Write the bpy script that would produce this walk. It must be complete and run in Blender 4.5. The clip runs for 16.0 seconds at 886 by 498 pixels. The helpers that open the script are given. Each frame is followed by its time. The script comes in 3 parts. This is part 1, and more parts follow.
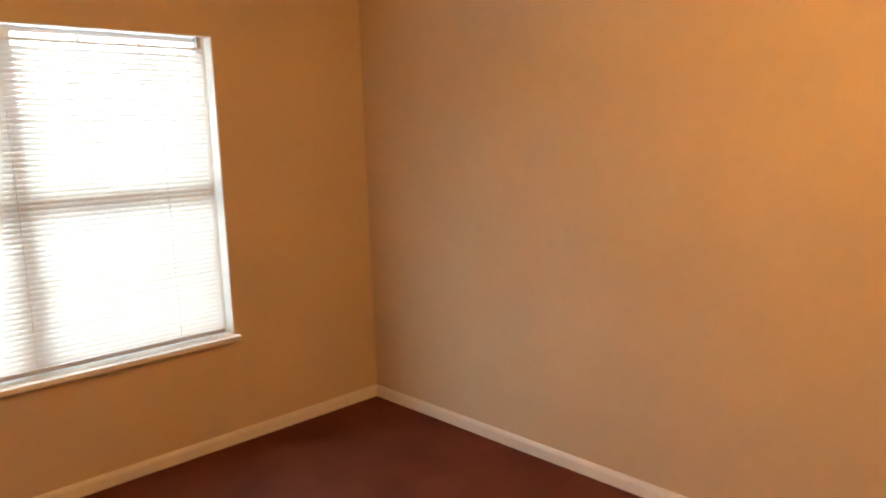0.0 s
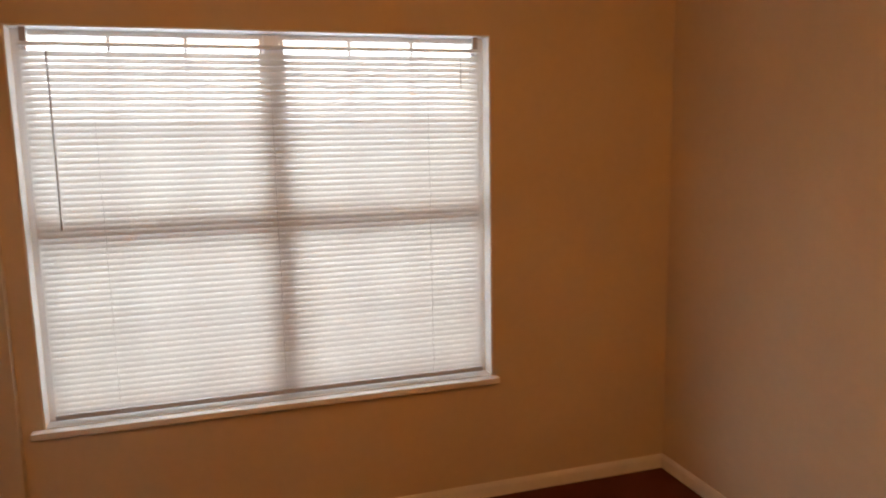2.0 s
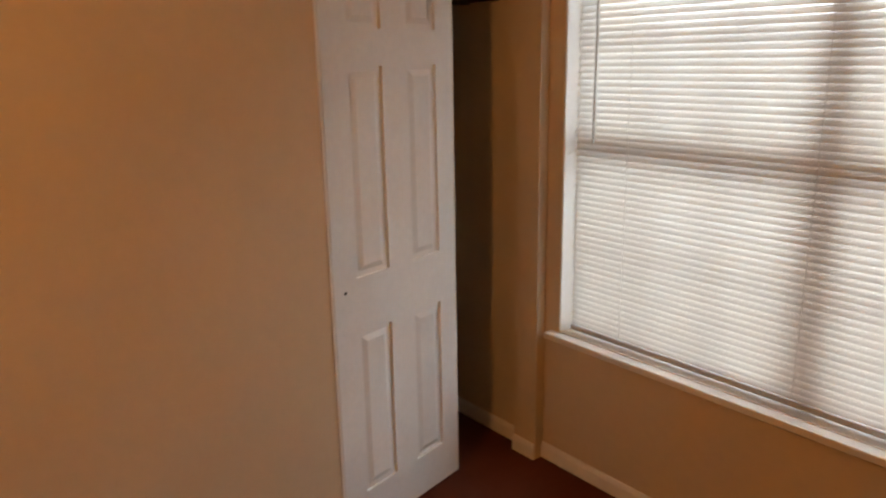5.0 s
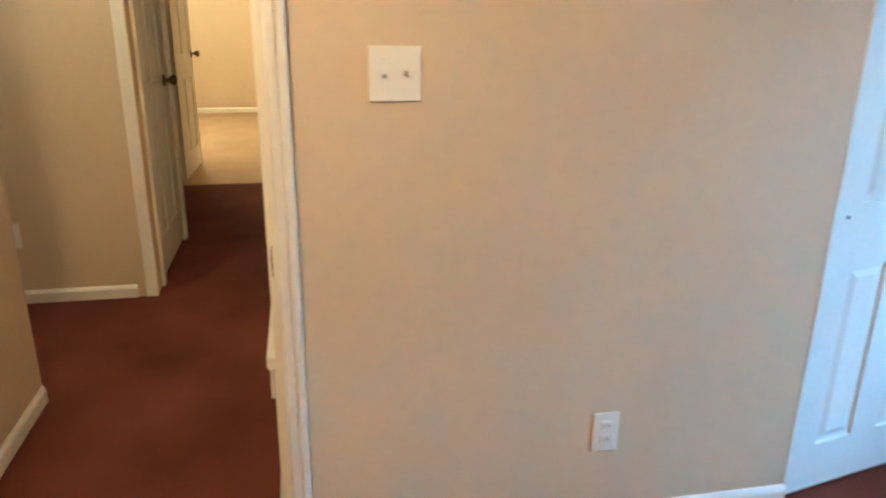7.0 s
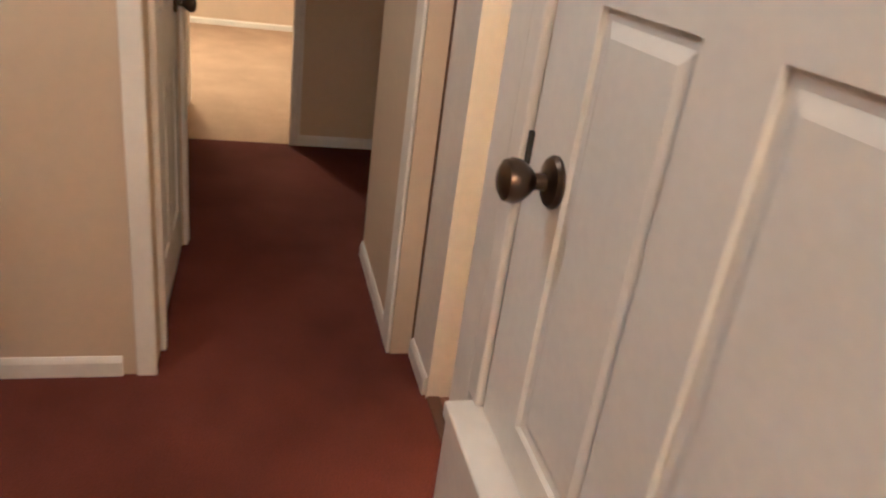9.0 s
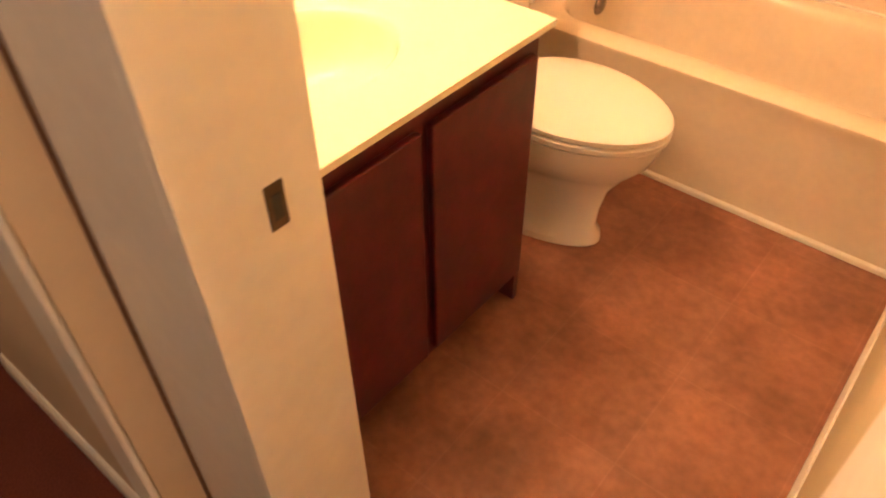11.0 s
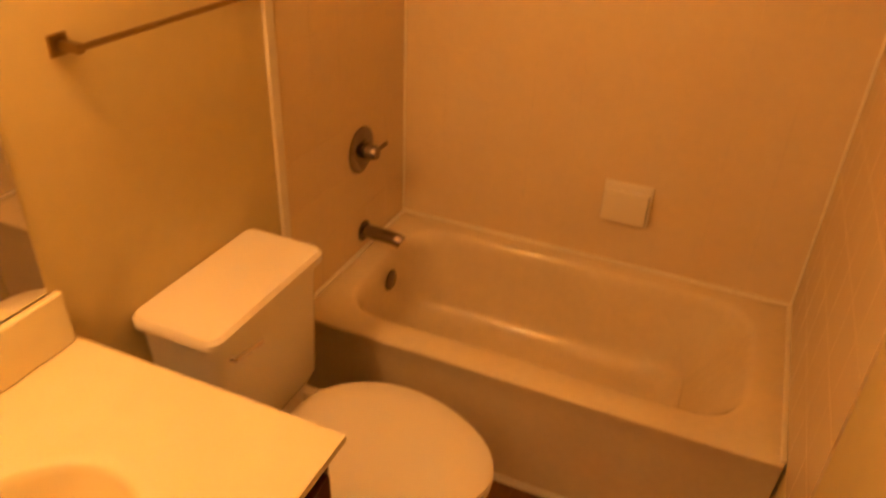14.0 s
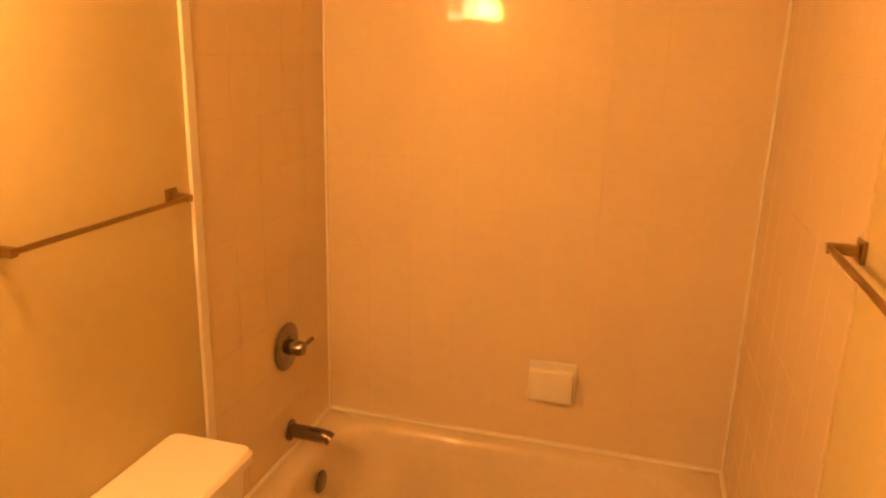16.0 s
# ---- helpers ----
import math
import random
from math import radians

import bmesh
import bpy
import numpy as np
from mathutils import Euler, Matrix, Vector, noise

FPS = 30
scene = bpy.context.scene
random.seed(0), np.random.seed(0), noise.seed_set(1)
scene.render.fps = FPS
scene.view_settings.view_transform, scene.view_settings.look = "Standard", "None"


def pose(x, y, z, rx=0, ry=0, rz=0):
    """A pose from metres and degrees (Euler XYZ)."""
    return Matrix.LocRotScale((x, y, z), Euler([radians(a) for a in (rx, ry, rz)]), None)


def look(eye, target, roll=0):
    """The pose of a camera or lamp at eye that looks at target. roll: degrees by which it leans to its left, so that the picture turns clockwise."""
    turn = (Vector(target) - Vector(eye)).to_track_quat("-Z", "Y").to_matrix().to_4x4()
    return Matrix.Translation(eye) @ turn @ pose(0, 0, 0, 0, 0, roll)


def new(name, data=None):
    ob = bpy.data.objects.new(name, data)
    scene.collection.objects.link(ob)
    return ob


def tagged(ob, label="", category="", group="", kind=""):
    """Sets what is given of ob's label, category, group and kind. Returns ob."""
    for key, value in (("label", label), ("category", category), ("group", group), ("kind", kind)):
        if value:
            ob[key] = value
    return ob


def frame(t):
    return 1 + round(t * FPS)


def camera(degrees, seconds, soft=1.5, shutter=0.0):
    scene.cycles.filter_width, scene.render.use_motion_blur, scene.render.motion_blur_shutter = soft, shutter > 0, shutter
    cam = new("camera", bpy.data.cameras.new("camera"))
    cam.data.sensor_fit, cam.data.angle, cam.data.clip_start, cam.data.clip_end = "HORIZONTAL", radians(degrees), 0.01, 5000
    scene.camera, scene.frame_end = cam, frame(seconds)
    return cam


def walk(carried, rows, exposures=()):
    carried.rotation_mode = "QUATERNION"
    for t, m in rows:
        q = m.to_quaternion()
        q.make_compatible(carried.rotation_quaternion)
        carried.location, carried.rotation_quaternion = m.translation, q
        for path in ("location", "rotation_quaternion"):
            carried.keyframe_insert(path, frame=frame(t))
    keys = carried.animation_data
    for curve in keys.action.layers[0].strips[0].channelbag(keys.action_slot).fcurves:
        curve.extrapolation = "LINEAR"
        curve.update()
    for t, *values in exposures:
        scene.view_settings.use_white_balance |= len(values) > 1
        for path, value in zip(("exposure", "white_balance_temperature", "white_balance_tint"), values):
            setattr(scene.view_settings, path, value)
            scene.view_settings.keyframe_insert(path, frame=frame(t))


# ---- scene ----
cam = camera(63, 16.0, soft=2.0, shutter=0.35)
PATH = [
    (0, (0.186, -3.161, 1.472), (1.543, -1.726, 1.156), -1.8),
    (0.5, (0.261, -3.053, 1.477), (1.481, -1.489, 1.223), -1.2),
    (1, (0.378, -2.978, 1.520), (1.422, -1.293, 1.254), -1.1),
    (1.5, (0.532, -2.909, 1.542), (1.368, -1.117, 1.238), -1.1),
    (2, (0.716, -2.760, 1.538), (1.297, -0.871, 1.237), -1.1),
    (2.5, (0.948, -2.482, 1.521), (1.196, -0.521, 1.217), -0.4),
    (3, (1.159, -2.285, 1.504), (0.998, -0.316, 1.192), 0.4),
    (3.4, (1.281, -2.254, 1.533), (0.813, -0.339, 1.198), 0.0),
    (3.7, (1.402, -2.197, 1.588), (0.688, -0.368, 1.210), -0.1),
    (5.8, (1.851, -1.825, 1.495), (0.094, -1.054, 0.931), -2.1),
    (6, (1.861, -1.851, 1.484), (0.065, -1.185, 0.909), -2.3),
    (6.5, (1.754, -2.002, 1.395), (-0.098, -1.536, 0.801), -1.0),
    (7, (1.549, -2.228, 1.368), (-0.311, -1.860, 0.731), 0.7),
    (7.5, (1.216, -2.353, 1.328), (-0.659, -2.102, 0.678), 2.3),
    (8, (0.794, -2.463, 1.338), (-1.071, -2.285, 0.639), 1.8),
    (8.5, (0.389, -2.624, 1.351), (-1.444, -2.346, 0.601), 4.5),
    (9, (-0.041, -2.687, 1.331), (-1.793, -2.180, 0.509), 8.0),
    (9.5, (-0.444, -2.776, 1.327), (-2.024, -1.957, 0.414), 12.1),
    (9.7, (-0.629, -2.773, 1.337), (-2.085, -1.839, 0.333), 11.7),
    (10.75, (-1.200, -2.520, 1.400), (-2.219, -1.380, 0.110), 2.0),
    (11.8, (-1.413, -2.072, 1.518), (-2.220, -1.061, -0.008), -4.5),
    (12, (-1.437, -2.031, 1.527), (-2.283, -1.015, 0.026), -5.5),
    (12.5, (-1.492, -1.952, 1.533), (-2.355, -0.953, 0.031), -5.3),
    (13, (-1.513, -1.960, 1.537), (-2.331, -0.893, 0.056), -4.1),
    (13.5, (-1.515, -1.962, 1.575), (-2.278, -0.684, 0.240), -1.4),
    (14, (-1.510, -1.957, 1.663), (-2.152, -0.378, 0.617), 2.6),
    (14.5, (-1.549, -1.933, 1.619), (-2.093, -0.162, 0.867), 2.4),
    (15, (-1.557, -1.944, 1.626), (-2.113, -0.104, 1.072), 1.5),
    (15.5, (-1.542, -1.971, 1.638), (-2.093, -0.107, 1.167), 0.9),
    (16, (-1.533, -2.013, 1.643), (-2.042, -0.154, 1.108), 1.6),
]
EXPOSURES = [(0, 0.65, 7900, 6), (0.6, 0.13, 8400, 11), (1.3, -0.12, 8400, 15), (3.7, -0.38, 9100, 20), (5.8, 0.05, 7700, 5), (6.5, 0.82, 5100, -8), (7.2, 1.18, 4000, -19),
             (8.0, 1.22, 3650, -13), (8.5, 1.20, 3800, -1), (9.0, 1.30, 3850, 1), (9.7, 1.78, 4000, 5), (11.8, 0.32, 6200, 15), (12.5, 0.02, 7000, 18), (13.3, -0.43, 8300, 15), (14.0, -0.56, 9800, 23), (15.0, -0.10, 9700, 22), (16.0, -0.10, 9700, 22)]
walk(cam, [(t, look(eye, target, roll)) for t, eye, target, roll in PATH], EXPOSURES)

# ---- light ----
world = bpy.data.worlds.new("sky")
scene.world = world
world.use_nodes = True
wn = world.node_tree
sky = wn.nodes.new("ShaderNodeTexSky")
sky.sky_type, sky.sun_disc, sky.sun_elevation, sky.sun_rotation = "NISHITA", False, radians(40), radians(150)
wn.links.new(sky.outputs["Color"], wn.nodes["Background"].inputs["Color"])
wn.nodes["Background"].inputs["Strength"].default_value = 0.12
sun = new("sun", bpy.data.lights.new("sun", "SUN"))
sun.data.energy, sun.data.angle, sun.data.color = 2.5, radians(0.6), (1.0, 0.95, 0.88)
sun.matrix_world = look((-6, -9, 12), (0, 0, 0))


def lamp(name, place, watts, colour, radius):
    ob = new(name, bpy.data.lights.new(name, "POINT"))
    ob.data.energy, ob.data.color, ob.data.shadow_soft_size = watts, colour, radius
    ob.location = place
    return ob


WARM = (1.0, 0.51, 0.19)
lamp("bedroom_light", (1.12, -2.82, 2.24), 43, WARM, 0.12)
lamp("far_room_light", (-6.4, -3.4, 2.2), 88, (1.0, 0.60, 0.25), 0.15)
lamp("hall_light", (-1.45, -3.34, 2.25), 10.5, (1.0, 0.68, 0.40), 0.1)
for k in range(3):
    lamp("vanity_light", (-2.40, -1.80 + 0.21 * k, 1.84), 13, (1.0, 0.47, 0.13), 0.045)
pane_light = new("window_light", bpy.data.lights.new("window_light", "AREA"))
pane_light.data.shape, pane_light.data.size, pane_light.data.size_y = "RECTANGLE", 1.66, 1.34
pane_light.data.energy, pane_light.data.color = 55, (0.51, 0.71, 1.0)
pane_light.matrix_world = look((0.92, 0.42, 1.25), (0.92, -1.0, 1.15))

# ---- materials ----


def material(name, colour, rough=0.6, metal=0.0, grain=0.0, scale=40.0, bump=0.0, bump_scale=200.0, vary=0.0, vary_scale=3.0, coat=0.0, spec=0.5):
    """A surface with fine grain, broad variation and relief, in metres."""
    m = bpy.data.materials.new(name)
    m.use_nodes = True
    n, l = m.node_tree.nodes, m.node_tree.links
    b = n["Principled BSDF"]
    b.inputs["Base Color"].default_value = (*colour, 1)
    b.inputs["Roughness"].default_value, b.inputs["Metallic"].default_value = rough, metal
    b.inputs["Coat Weight"].default_value = coat
    b.inputs["Specular IOR Level"].default_value = spec
    geo = n.new("ShaderNodeNewGeometry")
    last = None
    for amount, size, detail in ((grain, scale, 6.0), (vary, vary_scale, 4.0)):
        if amount:
            t = n.new("ShaderNodeTexNoise")
            t.inputs["Scale"].default_value, t.inputs["Detail"].default_value = size, detail
            l.new(geo.outputs["Position"], t.inputs["Vector"])
            r = n.new("ShaderNodeMapRange")
            r.inputs["From Min"].default_value, r.inputs["From Max"].default_value = 0.3, 0.7
            r.inputs["To Min"].default_value, r.inputs["To Max"].default_value = 1 - amount, 1 + amount
            l.new(t.outputs["Fac"], r.inputs["Value"])
            mix = n.new("ShaderNodeMix")
            mix.data_type, mix.blend_type = "RGBA", "MULTIPLY"
            mix.inputs["Factor"].default_value = 1.0
            if last:
                l.new(last, mix.inputs["A"])
            else:
                mix.inputs["A"].default_value = (*colour, 1)
            l.new(r.outputs["Result"], mix.inputs["B"])
            last = mix.outputs["Result"]
    if last:
        l.new(last, b.inputs["Base Color"])
    if bump:
        t = n.new("ShaderNodeTexNoise")
        t.inputs["Scale"].default_value, t.inputs["Detail"].default_value = bump_scale, 3.0
        l.new(geo.outputs["Position"], t.inputs["Vector"])
        u = n.new("ShaderNodeBump")
        u.inputs["Strength"].default_value, u.inputs["Distance"].default_value = bump, 0.002
        l.new(t.outputs["Fac"], u.inputs["Height"])
        l.new(u.outputs["Normal"], b.inputs["Normal"])
    return m


PAINT = material("tan_wall_paint", (0.60, 0.475, 0.325), 0.62, bump=0.25, bump_scale=140, vary=0.05, vary_scale=1.6, grain=0.02, scale=25)
BATHPAINT = material("cream_bathroom_paint", (0.60, 0.51, 0.315), 0.55, bump=0.25, bump_scale=140, vary=0.05, vary_scale=1.6, grain=0.02, scale=25)
CEIL = material("ceiling_paint", (0.72, 0.68, 0.62), 0.85, bump=0.6, bump_scale=60, vary=0.03)
TRIM = material("white_trim_paint", (0.76, 0.72, 0.66), 0.4, grain=0.03, scale=30, vary=0.04, vary_scale=4, bump=0.06, bump_scale=90)
DOOR = material("white_door_paint", (0.74, 0.72, 0.68), 0.45, grain=0.025, scale=50, vary=0.03, vary_scale=5, bump=0.1, bump_scale=120)
CARPET = material("red_brown_carpet", (0.118, 0.034, 0.021), 0.95, grain=0.30, scale=260, bump=0.9, bump_scale=420, vary=0.26, vary_scale=2.3, spec=0.1)
TAN_CARPET = material("tan_carpet", (0.42, 0.30, 0.19), 0.95, grain=0.2, scale=240, bump=0.8, bump_scale=400, vary=0.1, spec=0.1)
SLAT = material("white_blind_vinyl", (0.80, 0.80, 0.78), 0.45, grain=0.02, scale=30)
VINYL = material("white_window_vinyl", (0.80, 0.80, 0.80), 0.35, grain=0.02)
# grey of the tilt wand, and the bottom rail's backlit shade as colour
WAND_RAIL_SHADE = material("grey_wand_and_rail_shade", (0.42, 0.42, 0.43), 0.4, grain=0.04, scale=30)
PLATE = material("white_switch_plastic", (0.80, 0.77, 0.71), 0.35)
TOGGLE = material("grey_toggle_plastic", (0.42, 0.38, 0.34), 0.4)
DARK = material("dark_slot", (0.03, 0.025, 0.02), 0.6)
BRONZE = material("aged_bronze_metal", (0.125, 0.092, 0.066), 0.3, metal=1.0, grain=0.15, scale=40)
BRASS = material("dull_brass_metal", (0.34, 0.24, 0.14), 0.32, metal=1.0, grain=0.1, scale=40)
CHROME = material("chrome", (0.80, 0.78, 0.75), 0.12, metal=1.0, grain=0.05)
TILE = material("white_glazed_tile", (0.72, 0.595, 0.45), 0.05, grain=0.015, vary=0.03, bump=0.05, bump_scale=14)
GROUT = material("pale_grout", (0.71, 0.59, 0.45), 0.22, grain=0.04)
CAULK = material("white_caulk", (0.80, 0.74, 0.64), 0.5, grain=0.04, scale=60)
# chrome darkened: the dark surroundings it reflects are put into its colour
CHROME_REFLECT = material("chrome_dark_reflection", (0.25, 0.21, 0.19), 0.2, metal=1.0, grain=0.1)
TUBMAT = material("white_tub_enamel", (0.72, 0.62, 0.48), 0.09, vary=0.04, vary_scale=5, grain=0.02)
CHINA = material("white_china", (0.84, 0.79, 0.72), 0.12, vary=0.02)
SEAT = material("white_seat_plastic", (0.78, 0.73, 0.66), 0.28)
MARBLE = material("cream_cultured_marble", (0.80, 0.74, 0.58), 0.14, grain=0.03, scale=9, vary=0.03)
CHERRY = material("dark_cherry_wood", (0.066, 0.0055, 0.0065), 0.32, grain=0.3, scale=22, vary=0.25, vary_scale=6, bump=0.08, bump_scale=60)
BATHFLOOR = material("brown_sheet_vinyl", (0.30, 0.15, 0.08), 0.38, grain=0.15, scale=36, vary=0.33, vary_scale=5, bump=0.12, bump_scale=70)
bn, bl = BATHFLOOR.node_tree.nodes, BATHFLOOR.node_tree.links
brick = bn.new("ShaderNodeTexBrick")
brick.offset, brick.squash = 0.0, 1.0
brick.inputs["Color1"].default_value, brick.inputs["Color2"].default_value, brick.inputs["Mortar"].default_value = (0.272, 0.122, 0.068, 1), (0.246, 0.106, 0.060, 1), (0.290, 0.134, 0.078, 1)
brick.inputs["Scale"].default_value, brick.inputs["Mortar Size"].default_value, brick.inputs["Mortar Smooth"].default_value = 1.0, 0.004, 1.0
brick.inputs["Brick Width"].default_value, brick.inputs["Row Height"].default_value = 0.305, 0.305
pos = bn.new("ShaderNodeNewGeometry")
bl.new(pos.outputs["Position"], brick.inputs["Vector"])
for node in list(bn):
    if node.type == "MIX" and not node.inputs["A"].is_linked and node.data_type == "RGBA":
        bl.new(brick.outputs["Color"], node.inputs["A"])
LEAF = material("hedge_green", (0.09, 0.12, 0.05), 0.8, grain=0.3, scale=14, vary=0.3)
GROUNDM = material("dry_lawn", (0.16, 0.17, 0.08), 0.9, grain=0.25, scale=30, vary=0.2)
# brown of the threshold, also the painted shade of the board gap
THRESHOLD_GAP_SHADE = material("brown_threshold_gap_shade", (0.12, 0.06, 0.035), 0.6)


def glass(name, tint, rough):
    m = bpy.data.materials.new(name)
    m.use_nodes = True
    b = m.node_tree.nodes["Principled BSDF"]
    b.inputs["Base Color"].default_value = (*tint, 1)
    b.inputs["Transmission Weight"].default_value, b.inputs["Roughness"].default_value, b.inputs["IOR"].default_value = 1.0, rough, 1.45
    return m


PANE = glass("window_glass", (0.96, 0.98, 0.97), 0.0)
ACRYLIC = glass("clear_acrylic", (0.80, 0.74, 0.68), 0.16)
MIRROR = material("mirror_silver", (0.90, 0.90, 0.88), 0.02, metal=1.0)
# translucent slats
sn = SLAT.node_tree
trans = sn.nodes.new("ShaderNodeBsdfTranslucent")
trans.inputs["Color"].default_value = (0.82, 0.82, 0.80, 1)
mixs = sn.nodes.new("ShaderNodeMixShader")
mixs.inputs["Fac"].default_value = 0.4
sn.links.new(sn.nodes["Principled BSDF"].outputs["BSDF"], mixs.inputs[1])
sn.links.new(trans.outputs["BSDF"], mixs.inputs[2])
sn.links.new(mixs.outputs["Shader"], sn.nodes["Material Output"].inputs["Surface"])


def glow(name, colour, strength):
    m = bpy.data.materials.new(name)
    m.use_nodes = True
    b = m.node_tree.nodes["Principled BSDF"]
    b.inputs["Base Color"].default_value = (*colour, 1)
    b.inputs["Emission Color"].default_value, b.inputs["Emission Strength"].default_value = (*colour, 1), strength
    return m


BULB = glow("lit_bulb", (1.0, 0.74, 0.42), 28.0)
LAMPGLASS = glow("lit_ceiling_glass", (1.0, 0.70, 0.40), 4.0)
BACKDROP = glow("bright_hazy_sky", (0.93, 0.96, 1.0), 4.0)

# ---- building helpers ----


def block(bm, x0, x1, y0, y1, z0, z1, bevel=0.0):
    vs = bmesh.ops.create_cube(bm, size=1.0)["verts"]
    for v in vs:
        v.co = Vector(((x0 + x1) / 2 + v.co.x * (x1 - x0), (y0 + y1) / 2 + v.co.y * (y1 - y0), (z0 + z1) / 2 + v.co.z * (z1 - z0)))
    if bevel:
        es = list({e for v in vs for e in v.link_edges})
        bmesh.ops.bevel(bm, geom=es, offset=bevel, segments=2, affect="EDGES", profile=0.5)
    return bm


def blocks(*rows, bevel=0.0):
    bm = bmesh.new()
    for r in rows:
        block(bm, *r, bevel=bevel)
    return bm


def mesh_of(name, bm, mat, smooth=False):
    me = bpy.data.meshes.new(name)
    bmesh.ops.recalc_face_normals(bm, faces=bm.faces)
    bm.to_mesh(me)
    bm.free()
    me.materials.append(mat)
    if smooth:
        for p in me.polygons:
            p.use_smooth = True
        me.set_sharp_from_angle(angle=radians(38))
    return me


def part(name, bm, mat, parent=None, label="", smooth=False):
    ob = new(name, mesh_of(name, bm, mat, smooth))
    if parent:
        ob.parent = parent
    return tagged(ob, label)


def setting(name, bm, mat, label, category, smooth=False):
    return tagged(part(name, bm, mat, None, "", smooth), label, category, kind="structure")


def thing(name, label, category, place=(0, 0, 0), group="", turn=0.0):
    ob = new(name)
    ob.matrix_world = pose(*place, 0, 0, turn)
    ob.empty_display_size = 0.1
    return tagged(ob, label, category, group)


def lathe(profile, steps=28, axis="z", centre=(0, 0, 0), caps=True):
    """A turned body: profile rows of radius and height along the axis."""
    bm = bmesh.new()
    rings = []
    for r, h in profile:
        ring = []
        for k in range(steps):
            a = 2 * math.pi * k / steps
            c, s = r * math.cos(a), r * math.sin(a)
            p = {"z": (c, s, h), "x": (h, c, s), "y": (c, h, s)}[axis]
            ring.append(bm.verts.new(Vector(p) + Vector(centre)))
        rings.append(ring)
    for a, b in zip(rings, rings[1:]):
        for k in range(steps):
            bm.faces.new((a[k], a[(k + 1) % steps], b[(k + 1) % steps], b[k]))
    if caps:
        bm.faces.new(rings[0])
        bm.faces.new(rings[-1])
    return bm


def tube(points, radius, steps=12):
    """A round bar through the points."""
    bm = bmesh.new()
    rings = []
    pts = [Vector(p) for p in points]
    for i, p in enumerate(pts):
        d = (pts[min(i + 1, len(pts) - 1)] - pts[max(i - 1, 0)]).normalized()
        u = d.orthogonal().normalized() if not rings else (side - d * side.dot(d)).normalized()
        side = u
        w = d.cross(u)
        rings.append([bm.verts.new(p + radius * (math.cos(a) * u + math.sin(a) * w)) for a in (2 * math.pi * k / steps for k in range(steps))])
    for a, b in zip(rings, rings[1:]):
        for k in range(steps):
            bm.faces.new((a[k], a[(k + 1) % steps], b[(k + 1) % steps], b[k]))
    bm.faces.new(rings[0])
    bm.faces.new(rings[-1])
    return bm


def wall(name, axis, p0, p1, u0, u1, holes, label, mat=None, z1=2.44):
    """A wall between the planes p0 and p1, from u0 to u1, with holes (a, b, low, high)."""
    rows, at = [], u0
    spans = []
    for a, b, lo, hi in sorted(holes):
        if a > at:
            spans.append((at, a, 0.0, z1))
        if lo > 0:
            spans.append((a, b, 0.0, lo))
        if hi < z1:
            spans.append((a, b, hi, z1))
        at = b
    if at < u1:
        spans.append((at, u1, 0.0, z1))
    for a, b, lo, hi in spans:
        rows.append((p0, p1, a, b, lo, hi) if axis == "x" else (a, b, p0, p1, lo, hi))
    return setting(name, blocks(*rows), mat or PAINT, label, "wall")


def board(bm, x0, y0, x1, y1, nx, ny, h=0.064, d=0.012):
    """A baseboard with a rounded top along a wall line; (nx, ny) points into the room."""
    prof = ((0, 0), (d, 0), (d, h * 0.72), (d * 0.75, h * 0.86), (d * 0.35, h), (0, h))
    ends = []
    for x, y in ((x0, y0), (x1, y1)):
        ends.append([bm.verts.new((x + nx * a, y + ny * a, b + 0.001)) for a, b in prof])
    for k in range(len(prof)):
        j = (k + 1) % len(prof)
        bm.faces.new((ends[0][k], ends[0][j], ends[1][j], ends[1][k]))
    bm.faces.new(ends[0])
    bm.faces.new(ends[1])
    return bm


def baseboard(rows, label="white-painted wooden baseboard along the tan wall"):
    for r in rows:
        setting("baseboard", board(bmesh.new(), *r), TRIM, label, "baseboard")


def casing(bm, axis, plane, out, u0, u1, w, top, z0=0.0, legs=(True, True)):
    """A moulded door casing on one face of a wall; out is +1 or -1, the way it stands proud."""
    def strip(a, b, lo, hi, flip, level):
        for f0, f1, dep in ((0.0, 0.55, 0.0155), (0.55, 1.0, 0.0180)):
            if level:
                q0, q1, r0, r1 = a, b, lo + (hi - lo) * f0, lo + (hi - lo) * f1
            else:
                q0, q1 = (a + (b - a) * f0, a + (b - a) * f1) if not flip else (b - (b - a) * f1, b - (b - a) * f0)
                r0, r1 = lo, hi
            p0, p1 = sorted((plane, plane + out * dep))
            if axis == "x":
                block(bm, p0, p1, q0, q1, r0, r1, bevel=0.0055)
            else:
                block(bm, q0, q1, p0, p1, r0, r1, bevel=0.0055)
    if legs[0]:
        strip(u0 - w, u0, z0, top, True, False)
    if legs[1]:
        strip(u1, u1 + w, z0, top, False, False)
    strip(u0 - w if legs[0] else u0, u1 + w if legs[1] else u1, top, top + w, False, True)
    return bm


def raised(bm, a, b, lo, hi, y, out):
    """A raised and fielded panel with sloping edges on the face at y."""
    q = []
    for inset, dep in ((0.004, 0.0), (0.010, -0.002), (0.034, 0.0065)):
        q.append([bm.verts.new((x, y + out * dep, z)) for x, z in ((a + inset, lo + inset), (b - inset, lo + inset), (b - inset, hi - inset), (a + inset, hi - inset))])
    for r, s in zip(q, q[1:]):
        for k in range(4):
            bm.faces.new((r[k], r[(k + 1) % 4], s[(k + 1) % 4], s[k]))
    bm.faces.new(q[-1])
    bm.faces.new(q[0])
    return bm


